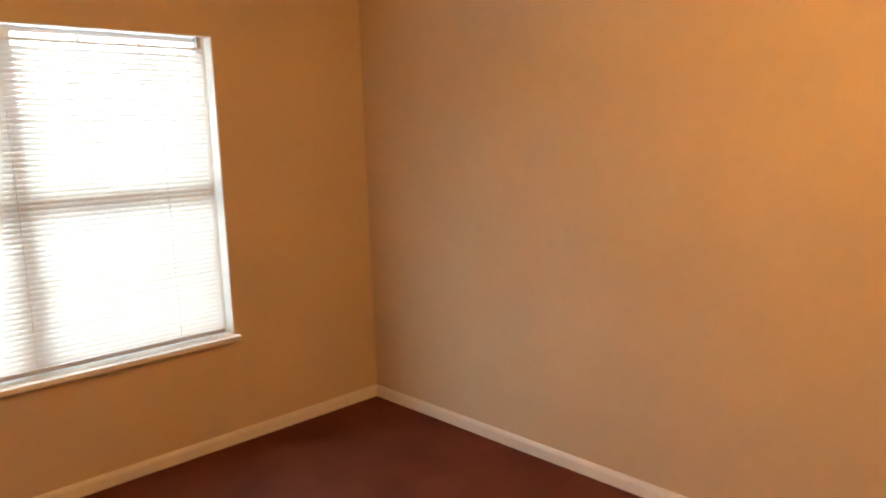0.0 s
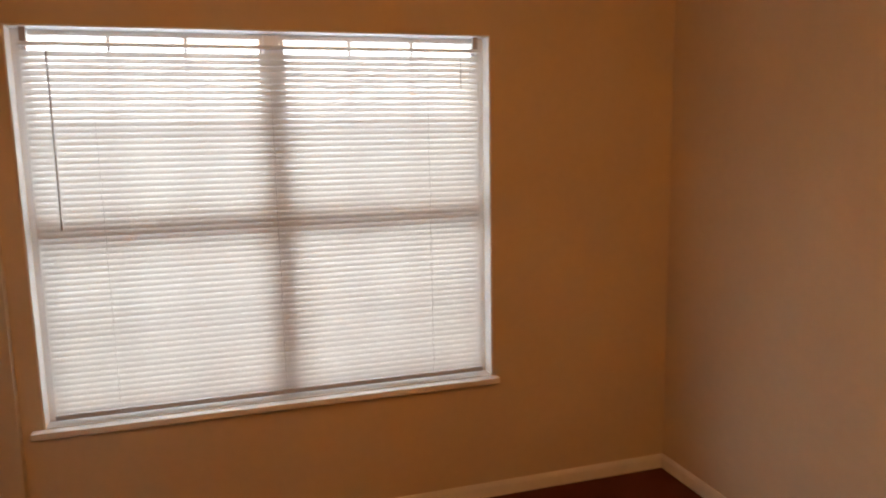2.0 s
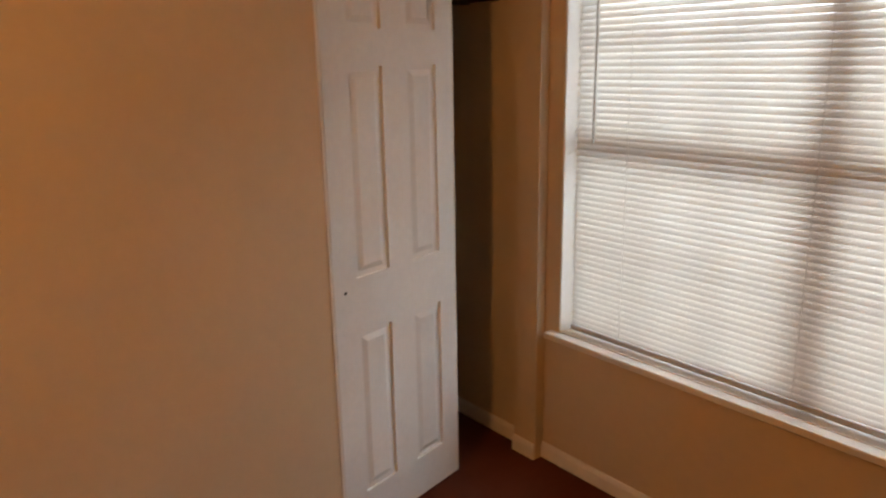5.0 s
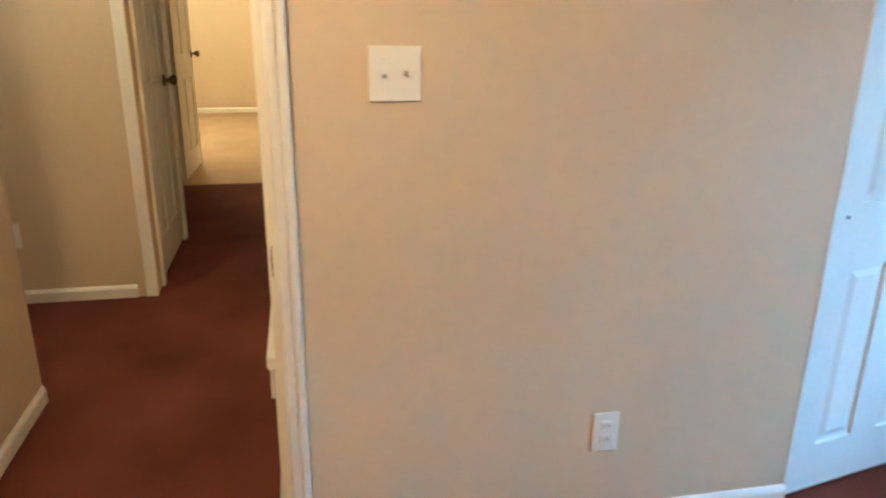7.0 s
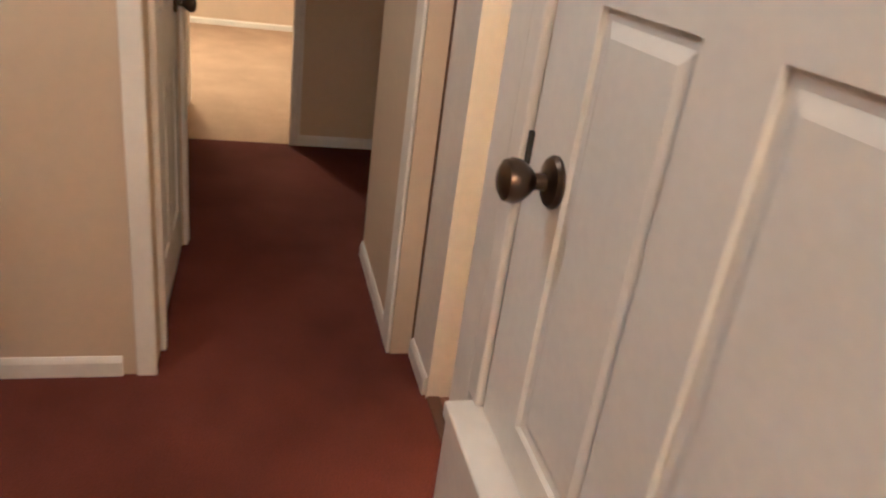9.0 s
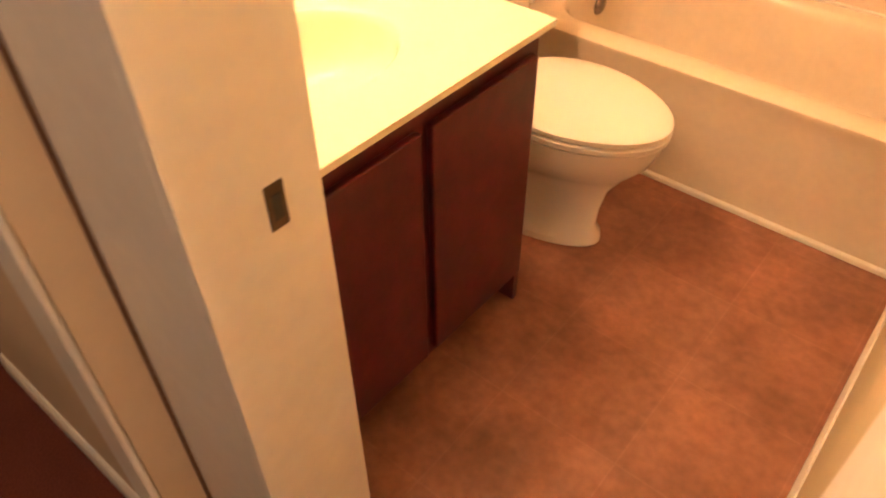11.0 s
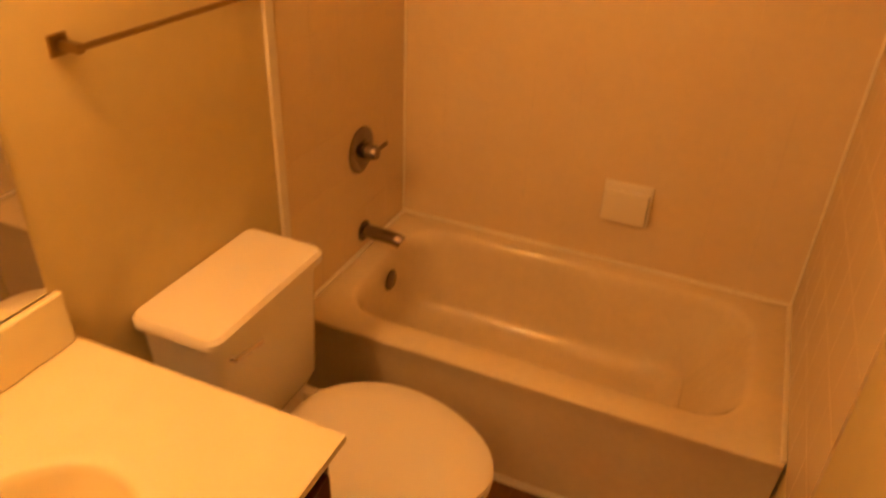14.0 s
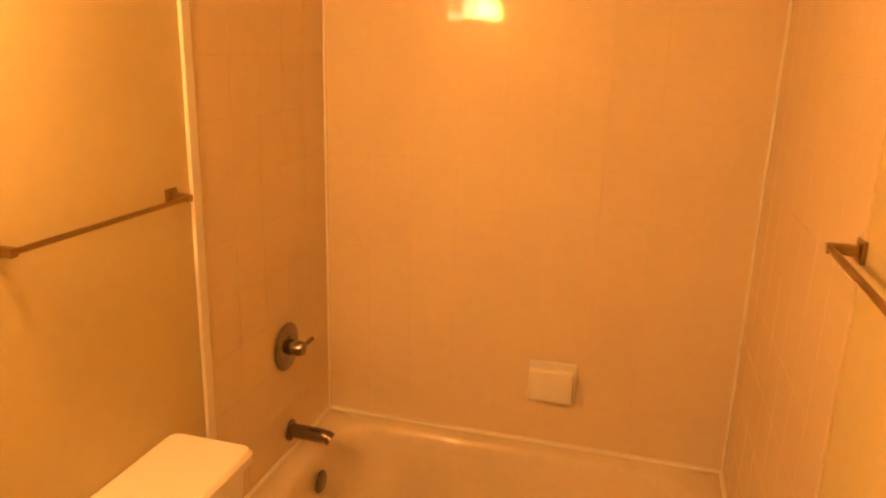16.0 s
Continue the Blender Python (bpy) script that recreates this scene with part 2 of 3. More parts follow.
def panel_door(ob, width, z0, z1, thick, columns, rows, sides=(-1, 1)):
    """Stiles and rails with raised panels, under ob; the width runs along x from 0, the faces look along y."""
    bm = bmesh.new()
    xs = [0.0] + [v for c in columns for v in c] + [width]
    zs = [z0] + [v for r in rows for v in r] + [z1]
    h = thick / 2
    for k in range(0, len(xs), 2):
        block(bm, xs[k], xs[k + 1], -h, h, z0, z1)
    for a, b in columns:
        for k in range(0, len(zs), 2):
            block(bm, a, b, -h, h, zs[k], zs[k + 1])
    part("frame", bm, DOOR, ob)
    for a, b in columns:
        for lo, hi in rows:
            bm = bmesh.new()
            block(bm, a, b, -h + 0.009, h - 0.009, lo, hi)
            for s in sides:
                raised(bm, a, b, lo, hi, s * (h - 0.0088), s)
            part("panel", bm, DOOR, ob)


def knob(ob, x, y, z, out, mat=None, size=1.0):
    """A round door knob with its rose on a face that looks along y."""
    k = part("knob", lathe([(0.006, 0), (0.011, 0.004), (0.0105, 0.028), (0.017, 0.034), (0.0265, 0.046), (0.0285, 0.056), (0.0255, 0.066), (0.016, 0.072), (0.002, 0.0735)], 28, "y"), mat or BRONZE, ob, "aged bronze round door knob", True)
    k.location = (x, y, z)
    k.scale = (size, out * size, size)
    r = part("rose", lathe([(0.033, 0), (0.0335, 0.004), (0.030, 0.009), (0.020, 0.012), (0.012, 0.014)], 28, "y"), mat or BRONZE, ob, "", True)
    r.location = (x, y, z)
    r.scale = (size, out * size, size)


# ---- structure ----
E_X, W_T = 2.620, -0.115
HN0, HN1, FN, HB = -2.24, -1.994, -2.272, -2.160
setting("floor_1", blocks((-4.31, E_X + 0.1, -4.9, HB + 0.02, -0.06, 0.0), (-0.80, E_X + 0.1, HB + 0.02, 0.0, -0.06, 0.0), (-4.31, -2.756, HB + 0.02, -1.3, -0.06, 0.0)), CARPET, "worn red-brown cut-pile carpet, slightly stained", "floor")
setting("floor_2", blocks((-8.6, -4.31, -5.6, -1.3, -0.06, 0.002)), TAN_CARPET, "pale tan carpet in the lit room", "floor")
setting("floor_3", blocks((-2.60, -1.05, HB + 0.02, 0.20, -0.06, 0.003)), BATHFLOOR, "mottled brown sheet vinyl bathroom floor", "floor")
setting("ceiling", blocks((-8.7, E_X + 0.2, -5.7, 0.2, 2.44, 2.5)), CEIL, "plain off-white textured ceiling", "ceiling")

WX0, WX1, WZ0, WZ1 = 0.068, 1.776, 0.545, 1.940
MX, RZ = 0.935, 1.244
wall("wall_north", "y", 0.0, 0.14, -0.80, E_X + 0.12, [(WX0, WX1, WZ0, WZ1)], "tan painted bedroom wall with the window opening")
wall("wall_east", "x", E_X, E_X + 0.12, -4.9, 0.0, [], "plain tan painted bedroom wall")
wall("wall_south", "y", -4.92, -4.8, 0.0, E_X, [], "plain tan painted bedroom wall")
wall("wall_west", "x", W_T, 0.0, -4.9, -0.001, [(-3.085, -2.290, 0.0, 2.04), (-0.90, -0.045, 0.0, 2.03)], "tan painted wall with the bedroom doorway and closet opening")
wall("wall_closet_back", "x", -0.80, -0.74, -2.16, 0.0, [], "tan painted closet back wall")
wall("wall_closet_south", "y", -1.62, -1.56, -0.74, W_T, [], "tan painted closet end wall")
BJ0, BJ1 = -1.812, -1.212
wall("wall_hall_north", "y", HN0, HN1, -2.80, -2.045, [], "tan painted hall wall")
wall("wall_bath_door", "y", HB, HN1, -2.045, BJ1, [(BJ0, BJ1, 0.0, 2.04)], "pale painted wall with the bathroom doorway")
wall("wall_furnace", "y", FN, HN1, BJ1, W_T, [(-1.055, -0.14, 0.545, 2.04)], "tan painted wall with the raised closet opening")
wall("wall_hall_south", "y", -3.30, -3.185, -0.974, W_T, [], "short tan painted hall wall")
wall("wall_recess_east", "x", -0.974, -0.86, -4.9, -3.30, [], "tan painted wall of the hall recess")
wall("wall_recess_south", "y", -4.92, -4.8, -4.6, -0.86, [], "tan painted wall of the hall recess")
wall("wall_hall_facing", "x", -2.08, -1.96, -4.8, -2.962, [], "tan painted hall wall with an outlet")
wall("wall_hall_left", "y", -3.02, -2.962, -2.93, -2.08, [(-2.86, -2.14, 0.0, 2.04)], "tan painted hall wall with a closed door")
wall("wall_hall_turn", "x", -2.99, -2.93, -4.8, -3.02, [], "tan painted wall beside the hall")
wall("wall_hall_inner", "y", -3.42, -3.36, -4.30, -2.99, [], "tan painted wall beside the far doorway")
wall("wall_hall_end", "x", -4.41, -4.30, -5.6, -1.3, [(-3.20, -2.495, 0.0, 2.04)], "shaded tan wall at the end of the hall")
wall("wall_hall_side", "x", -2.80, -2.65, HN1, -1.3, [], "tan painted wall beside the hall")
wall("wall_hall_nook", "y", -1.42, -1.3, -4.30, -2.80, [], "tan painted wall of the hall nook")
wall("wall_far_room", "x", -8.6, -8.45, -5.6, -1.3, [], "bright cream wall of the far room")
wall("wall_far_north", "y", -1.42, -1.3, -8.45, -4.41, [], "cream wall of the far room")
wall("wall_far_south", "y", -5.7, -5.6, -8.6, -4.41, [], "cream wall of the far room")
BW, BE, BN, TE = -2.53, -1.195, 0.14, -0.57
wall("wall_bath_west", "x", -2.65, BW, HN1, 0.20, [], "cream painted bathroom wall behind the vanity", BATHPAINT)
wall("wall_bath_east", "x", BE, BE + 0.12, HN1, 0.20, [], "cream painted bathroom wall", BATHPAINT)
wall("wall_bath_north", "y", BN, 0.20, BW, BE, [], "tiled wall behind the bathtub", GROUT)

# door jambs, casings
bm = blocks((W_T - 0.004, 0.004, -2.305, -2.290, 0, 2.04), (W_T - 0.004, 0.004, -3.085, -3.07, 0, 2.04), (W_T - 0.004, 0.004, -3.07, -2.305, 2.025, 2.04), (-0.075, -0.035, -2.317, -2.305, 0, 2.025), (-0.075, -0.035, -3.07, -3.058, 0, 2.025))
setting("trim_bedroom_jamb", bm, TRIM, "white-painted wooden door jamb with stop", "door jamb")
setting("trim_bedroom_casing", casing(bmesh.new(), "x", 0.0, 1, -3.08, -2.294, 0.046, 2.035), TRIM, "white moulded casing round the bedroom doorway", "door casing")
plate = thing("strike_plate", "small dark bronze strike plate on the white jamb", "strike plate")
part("plate", blocks((-0.033, -0.003, -2.308, -2.3045, 0.79, 0.855), bevel=0.001), BRONZE, plate)
part("slot", blocks((-0.026, -0.012, -2.309, -2.3075, 0.805, 0.835)), DARK, plate, "dark latch hole")
setting("trim_bath_jamb", blocks((BJ0, BJ0 + 0.016, HB - 0.006, HN1 + 0.004, 0, 2.04), (BJ1 - 0.016, BJ1, FN - 0.004, HN1 + 0.004, 0, 2.04), (BJ0 + 0.016, BJ1 - 0.016, HB - 0.004, HN1 + 0.004, 2.024, 2.04)), TRIM, "white-painted bathroom door jamb", "door jamb")
setting("trim_bath_casing", blocks((BJ1 - 0.010, -1.1165, FN - 0.0165, FN - 0.001, 0.0, 2.0345), (BJ0, -1.1165, FN - 0.0165, FN - 0.001, 2.035, 2.11), bevel=0.005), TRIM, "white moulded casing beside the bathroom doorway", "door casing")
setting("trim_bath_board", blocks((-2.040, BJ0 - 0.001, HB - 0.006, HB - 0.001, 0.0, 2.06), bevel=0.002), TRIM, "white-painted flat board beside the bathroom doorway", "door casing")
# solid strip whose brown colour holds the shade of the crack
setting("trim_bath_gap_shade", blocks((-2.0455, -2.0405, HB - 0.013, HB - 0.0065, 0.0, 2.06)), THRESHOLD_GAP_SHADE, "brown strip painted as the shadow gap between the door boards", "trim")
setting("trim_bath_outer", blocks((-2.150, -2.046, HN0 - 0.014, HN0 - 0.001, 0.0, 2.10), bevel=0.006), TRIM, "white rounded outer casing", "door casing")
plate = thing("strike_plate", "small dark bronze strike plate on the bathroom jamb", "strike plate")
part("plate", blocks((BJ0 + 0.0158, BJ0 + 0.0185, -2.068, -2.043, 0.905, 0.965), bevel=0.0008), BRONZE, plate)
part("slot", blocks((BJ0 + 0.018, BJ0 + 0.0195, -2.062, -2.049, 0.918, 0.952)), DARK, plate, "dark latch hole")
setting("threshold", blocks((BJ0, BJ1, HB - 0.005, HB + 0.035, 0.0, 0.008), bevel=0.003), THRESHOLD_GAP_SHADE, "thin brown strip where carpet meets vinyl", "threshold")
setting("trim_end_casing", casing(bmesh.new(), "x", -4.30, 1, -3.20, -2.495, 0.06, 2.03), TRIM, "white casing round the far doorway", "door casing")
setting("trim_left_casing", casing(bmesh.new(), "y", -2.962, 1, -2.86, -2.14, 0.06, 2.03), TRIM, "white casing round the hall door", "door casing")
setting("trim_corner", blocks((-1.968, -1.948, -3.012, -2.956, 0, 2.09), bevel=0.004), TRIM, "white corner casing board", "door casing")

baseboard([(E_X, -4.8, E_X, -0.013, -1, 0), (0.0, 0.0, E_X, 0.0, 0, -1), (0.0, -2.250, 0.0, -0.905, 1, 0), (0.0, -4.8, 0.0, -3.155, 1, 0), (-0.115, -0.045, 0.0, -0.045, 0, -1), (-0.74, 0.0, W_T, 0.0, 0, -1),
           (-0.974, -3.185, W_T, -3.185, 0, 1), (-0.974, -4.8, -0.974, -3.185, -1, 0), (-1.96, -4.8, -1.96, -3.05, 1, 0), (-4.30, -3.36, -2.99, -3.36, 0, 1),
           (-4.30, -2.435, -4.30, -1.42, 1, 0), (-2.80, HN0, -2.145, HN0, 0, -1), (-2.80, HN0, -2.80, -1.42, -1, 0), (-2.04, HB - 0.006, BJ0 - 0.002, HB - 0.006, 0, -1), (-8.45, -5.6, -8.45, -1.42, 1, 0), (BE, HN1, BE, -0.575, -1, 0)])

# ---- bedroom window ----
win = tagged(new("window_1"), "white vinyl twin double-hung window behind closed blinds", "window", kind="structure")
fy0, fy1 = 0.075, 0.125
part("window_frame", blocks((WX0, WX0 + 0.035, fy0, fy1, WZ0, WZ1), (WX1 - 0.035, WX1, fy0, fy1, WZ0, WZ1), (WX0 + 0.035, WX1 - 0.035, fy0, fy1, WZ1 - 0.009, WZ1), (WX0 + 0.035, WX1 - 0.035, fy0, fy1, WZ0, WZ0 + 0.04)), VINYL, win)
part("mullion", blocks((MX - 0.03, MX + 0.03, fy0 - 0.004, fy1 + 0.004, WZ0 + 0.04, WZ1 - 0.009), bevel=0.004), VINYL, win)
for a, b in ((WX0 + 0.035, MX - 0.03), (MX + 0.03, WX1 - 0.035)):
    part("meeting_rail", blocks((a, b, fy0 + 0.004, fy1 - 0.004, RZ - 0.021, RZ + 0.021), bevel=0.003), VINYL, win)
    for lo, hi in ((WZ0 + 0.04, RZ - 0.021), (RZ + 0.021, WZ1 - 0.009)):
        part("sash", blocks((a, a + 0.016, fy0 + 0.008, fy1 - 0.008, lo, hi), (b - 0.016, b, fy0 + 0.008, fy1 - 0.008, lo, hi), (a + 0.016, b - 0.016, fy0 + 0.008, fy1 - 0.008, lo, lo + 0.016), (a + 0.016, b - 0.016, fy0 + 0.008, fy1 - 0.008, hi - 0.016, hi)), VINYL, win)
        p = part("pane", blocks((a + 0.016, b - 0.016, 0.098, 0.102, lo + 0.016, hi - 0.016)), PANE, win)
        p.visible_shadow = False
        for k in (1, 2):
            x = a + 0.016 + (b - a - 0.032) * k / 3
            part("muntin", blocks((x - 0.007, x + 0.007, 0.086, 0.097, lo + 0.016, hi - 0.016), bevel=0.002), VINYL, win)
        z = (lo + hi) / 2
        part("muntin", blocks((a + 0.016, b - 0.016, 0.0865, 0.0965, z - 0.007, z + 0.007), bevel=0.002), VINYL, win)
part("reveal", blocks((WX0 + 0.0005, WX0 + 0.006, 0.001, fy0, WZ0, WZ1), (WX1 - 0.006, WX1 - 0.0005, 0.001, fy0, WZ0, WZ1), (WX0 + 0.006, WX1 - 0.006, 0.001, fy0, WZ1 - 0.006, WZ1 - 0.0005)), TRIM, win, "white-painted window reveal")
part("window_sill", blocks((0.032, 1.792, -0.044, -0.001, 0.520, 0.5445), (WX0, WX1, -0.001, fy0, 0.520, 0.5455), bevel=0.004), TRIM, win, "white sill board")

blind = thing("window_blind", "white mini blind lowered over the window, slats half closed", "blind", (0.922, 0.035, 0.548))
BX = 0.818
part("headrail", blocks((-BX, BX, -0.013, 0.013, 1.326, 1.339), bevel=0.002), SLAT, blind)
# rail coloured grey for its shade against the bright window
part("bottom_rail", blocks((-BX, BX, -0.011, 0.011, 0.012, 0.031), bevel=0.003), WAND_RAIL_SHADE, blind)
for x in (-0.80, 0.80):
    part("bracket", blocks((x - 0.010, x + 0.010, -0.010, 0.012, 1.3392, 1.3855), bevel=0.001), TOGGLE, blind, "small grey mounting bracket")
bm = bmesh.new()
half, tilt = 0.0125, radians(57)
prof = []
for k in range(5):
    s = -half + 2 * half * k / 4
    prof.append((s * math.cos(tilt), s * math.sin(tilt) + 0.0018 * (1 - (s / half) ** 2)))
lo = [[bm.verts.new((x, y, z)) for y, z in prof] for x in (-BX, BX)]
hi = [[bm.verts.new((x, y, z + 0.0005)) for y, z in prof] for x in (-BX, BX)]
for q, r in ((lo, 0), (hi, 1)):
    for k in range(4):
        bm.faces.new((q[0][k], q[0][k + 1], q[1][k + 1], q[1][k]))
slat_mesh = mesh_of("slat", bm, SLAT)
rnd = random.Random(4)
z, count = 0.043, 0
while z < 1.314:
    ob = new("slat", slat_mesh)
    ob.parent = blind
    ob.location = (0, rnd.uniform(-0.0008, 0.0008), z)
    ob.rotation_euler = (radians(rnd.uniform(-1.5, 1.5)), 0, 0)
    z += 0.0213
for x in (-0.60, 0.0, 0.60):
    part("ladder_cord", tube([(x, -0.014, 0.02), (x, -0.014, 1.325)], 0.0005, 6), SLAT, blind)
part("tilt_wand", tube([(-0.735, -0.020, 0.70), (-0.732, -0.019, 1.325)], 0.0032, 6), WAND_RAIL_SHADE, blind, "grey plastic tilt wand")
part("pull_cord", tube([(0.735, -0.018, 1.18), (0.736, -0.017, 1.325)], 0.002, 6), SLAT, blind)

# outside the window
setting("ground", blocks((-300, 300, -300, 400, -0.12, -0.066)), GROUNDM, "dry lawn outside the window", "ground")
setting("backdrop", blocks((-60, 60, 58, 58.2, -2, 40)), BACKDROP, "hazy bright sky in the distance", "backdrop")
hedge = tagged(new("hedge"), "low clipped green hedge outside the window", "hedge", kind="stuff")
bm = bmesh.new()
for k in range(1500):
    p = Vector((rnd.uniform(-3.2, 5.0), rnd.uniform(5.2, 6.0), rnd.uniform(-0.06, 0.86)))
    d = Vector((rnd.uniform(-1, 1), rnd.uniform(-1, 1), rnd.uniform(-0.3, 1))).normalized() * rnd.uniform(0.05, 0.11)
    s = d.orthogonal().normalized() * d.length * 0.45
    bm.faces.new([bm.verts.new(v) for v in (p - d, p + s, p + d, p - s)])
part("leaves", bm, LEAF, hedge)

# ---- closet ----
leaf = thing("closet_door", "white six-panel bifold closet door leaf, standing ajar", "door", (-0.030, -0.893, 0.0), turn=101.5)
panel_door(leaf, 0.572, 0.014, 2.005, 0.034, ((0.094, 0.237), (0.344, 0.483)), ((0.165, 0.715), (0.895, 1.515), (1.62, 1.87)))
part("pull_hole", lathe([(0.0055, 0.0), (0.0055, 0.0012)], 14, "y", (0.045, -0.0182, 0.86)), DARK, leaf, "empty dark screw hole")
setting("trim_closet_edge", blocks((-0.11, 0.003, -0.909, -0.9005, 0, 2.03)), TRIM, "narrow white strip at the closet opening", "trim")
shelf = thing("closet_shelf", "dark wooden closet shelf with a hanging rod", "shelf")
part("shelf_board", blocks((-0.738, -0.215, -1.55, -0.004, 1.80, 1.82)), CHERRY, shelf)
part("hanging_rod", tube([(-0.42, -1.555, 1.74), (-0.42, -0.004, 1.74)], 0.016), BRONZE, shelf)
part("cleat", blocks((-0.738, -0.25, -0.020, -0.002, 1.73, 1.799)), CHERRY, shelf)

# ---- wall plates ----


def switch_plate(y, z):
    s = thing("light_switch", "white two-gang wall plate with toggle and blank rocker", "light switch", (0.0, y, z))
    part("plate", blocks((0.0005, 0.006, -0.056, 0.056, -0.057, 0.057), bevel=0.002), PLATE, s)
    for dy in (-0.023, 0.023):
        part("toggle", blocks((0.0055, 0.014, dy - 0.004, dy + 0.004, -0.007 if dy < 0 else -0.001, 0.001 if dy < 0 else 0.007), bevel=0.001), TOGGLE, s)
        for dz in (-0.03, 0.03):
            part("screw", lathe([(0.0028, 0), (0.0024, 0.001)], 10, "x", (0.006, dy, dz)), PLATE, s)


def outlet(place, turn):
    s = thing("wall_outlet", "white duplex electrical outlet low on the tan wall", "outlet", place, "wall outlets", turn)
    part("plate", blocks((0.0005, 0.0055, -0.036, 0.036, -0.058, 0.058), bevel=0.002), PLATE, s)
    for dz in (-0.02, 0.02):
        part("socket", blocks((0.0055, 0.0075, -0.016, 0.016, dz - 0.0135, dz + 0.0135), bevel=0.003), PLATE, s)
        for dy in (-0.006, 0.006):
            part("slot", blocks((0.0074, 0.0078, dy - 0.001, dy + 0.001, dz - 0.004, dz + 0.004)), DARK, s)


switch_plate(-2.030, 1.232)
outlet((0.0, -1.478, 0.305), 0)
outlet((-1.96, -3.565, 0.335), 0)

# ---- hall closet on its platform ----
box = tagged(new("furnace_platform"), "white-painted boxed platform under the raised closet door", "platform", kind="structure")
part("front", blocks((-1.078, W_T - 0.002, -2.326, FN - 0.001, 0.0, 0.499)), TRIM, box)
part("ledge", blocks((-1.086, W_T - 0.002, -2.342, FN + 0.06, 0.501, 0.534), bevel=0.004), TRIM, box, "white ledge board")
part("rail", blocks((-1.082, W_T - 0.002, -2.335, -2.327, 0.42, 0.500), bevel=0.002), TRIM, box)
part("skirting", board(bmesh.new(), -1.082, -2.327, W_T - 0.002, -2.327, 0, -1), TRIM, box)
fd = thing("furnace_closet_door", "white panelled closet door above a boxed ledge, slightly ajar", "door", (-1.046, FN + 0.010, 0.0))
panel_door(fd, 0.90, 0.541, 2.025, 0.035, ((0.145, 0.375), (0.495, 0.745)), ((0.618, 1.262), (1.40, 1.86)))
knob(fd, 0.110, -0.0175, 1.018, -1, size=1.14)
part("latch", blocks((-0.006, 0.006, -0.024, -0.012, 1.008, 1.060), bevel=0.002), DARK, fd, "dark latch edge")
bm = blocks((-1.116, -1.057, FN - 0.0195, FN - 0.001, 0.536, 2.0345), (-1.116, -0.14, FN - 0.0195, FN - 0.001, 2.035, 2.11), bevel=0.007)
setting("trim_furnace_casing", bm, TRIM, "white moulded casing of the raised closet door", "door casing")
setting("trim_furnace_stop", blocks((-1.054, -1.047, FN + 0.03, HN1, 0.546, 2.03), (-1.046, -0.14, FN + 0.034, FN + 0.05, 0.546, 2.03)), TRIM, "shaded white door stop behind the closet door", "trim")

# ---- hall doors ----
hd = thing("hall_door", "white panelled hall door, closed", "door", (-2.155, -2.985, 0.0), turn=180)
panel_door(hd, 0.69, 0.012, 2.03, 0.035, ((0.11, 0.30), (0.39, 0.58)), ((0.20, 0.78), (0.98, 1.56), (1.66, 1.90)))
knob(hd, 0.62, -0.0175, 0.96, -1)
od = thing("far_room_door", "white panelled door standing open in the lit room", "door", (-4.415, -3.165, 0.0), turn=178)
panel_door(od, 0.76, 0.012, 2.03, 0.035, ((0.12, 0.33), (0.43, 0.64)), ((0.20, 0.78), (0.98, 1.56), (1.66, 1.90)))
knob(od, 0.70, -0.0175, 0.96, -1)

# ---- bathroom ----
van = thing("vanity_cabinet", "dark cherry vanity cabinet with two plain doors", "cabinet", (0, 0, 0))
VS, VN, VF = HN1 + 0.002, -1.252, -1.985
part("body", blocks((BW + 0.001, VF - 0.018, VS, VN - 0.018, 0.10, 0.655), (BW + 0.001, VF - 0.07, VS, VN - 0.03, 0.004, 0.10)), CHERRY, van)
part("side_panel", blocks((BW + 0.001, VF, VN - 0.018, VN, 0.004, 0.775)), CHERRY, van)
part("face_frame", blocks((VF - 0.018, VF, VS, VN - 0.018, 0.715, 0.775), (VF - 0.018, VF, VS, VN - 0.018, 0.10, 0.14), (VF - 0.018, VF, VS, VS + 0.035, 0.14, 0.715), (VF - 0.018, VF, VN - 0.055, VN - 0.018, 0.14, 0.715), (VF - 0.018, VF, -1.640, -1.590, 0.14, 0.715)), CHERRY, van)
for a, b in ((VS + 0.022, -1.629), (-1.601, VN - 0.022)):
    part("door", blocks((VF + 0.001, VF + 0.018, a, b, 0.125, 0.73), bevel=0.004), CHERRY, van)

top = thing("countertop", "cream cultured-marble vanity top with moulded oval basin", "countertop")
bm = bmesh.new()
bx, by, ax, ay = -2.232, -1.660, 0.158, 0.205
cx0, cx1, cy0, cy1 = BW + 0.001, -1.952, VS, -1.246
N = 56
rings = []
for f, dz in ((1.10, 0.0), (1.03, -0.001), (1.0, -0.006), (0.98, -0.022), (0.945, -0.060), (0.87, -0.094), (0.71, -0.116), (0.46, -0.128), (0.22, -0.133), (0.09, -0.136)):
    rings.append([bm.verts.new((bx - 0.05 * max(0, 0.9 - f) + ax * f * math.cos(2 * math.pi * k / N), by + ay * f * math.sin(2 * math.pi * k / N), 0.80 + dz)) for k in range(N)])
for a, b in zip(rings, rings[1:]):
    for k in range(N):
        bm.faces.new((a[k], a[(k + 1) % N], b[(k + 1) % N], b[k]))
bm.faces.new(rings[-1])
outer = []
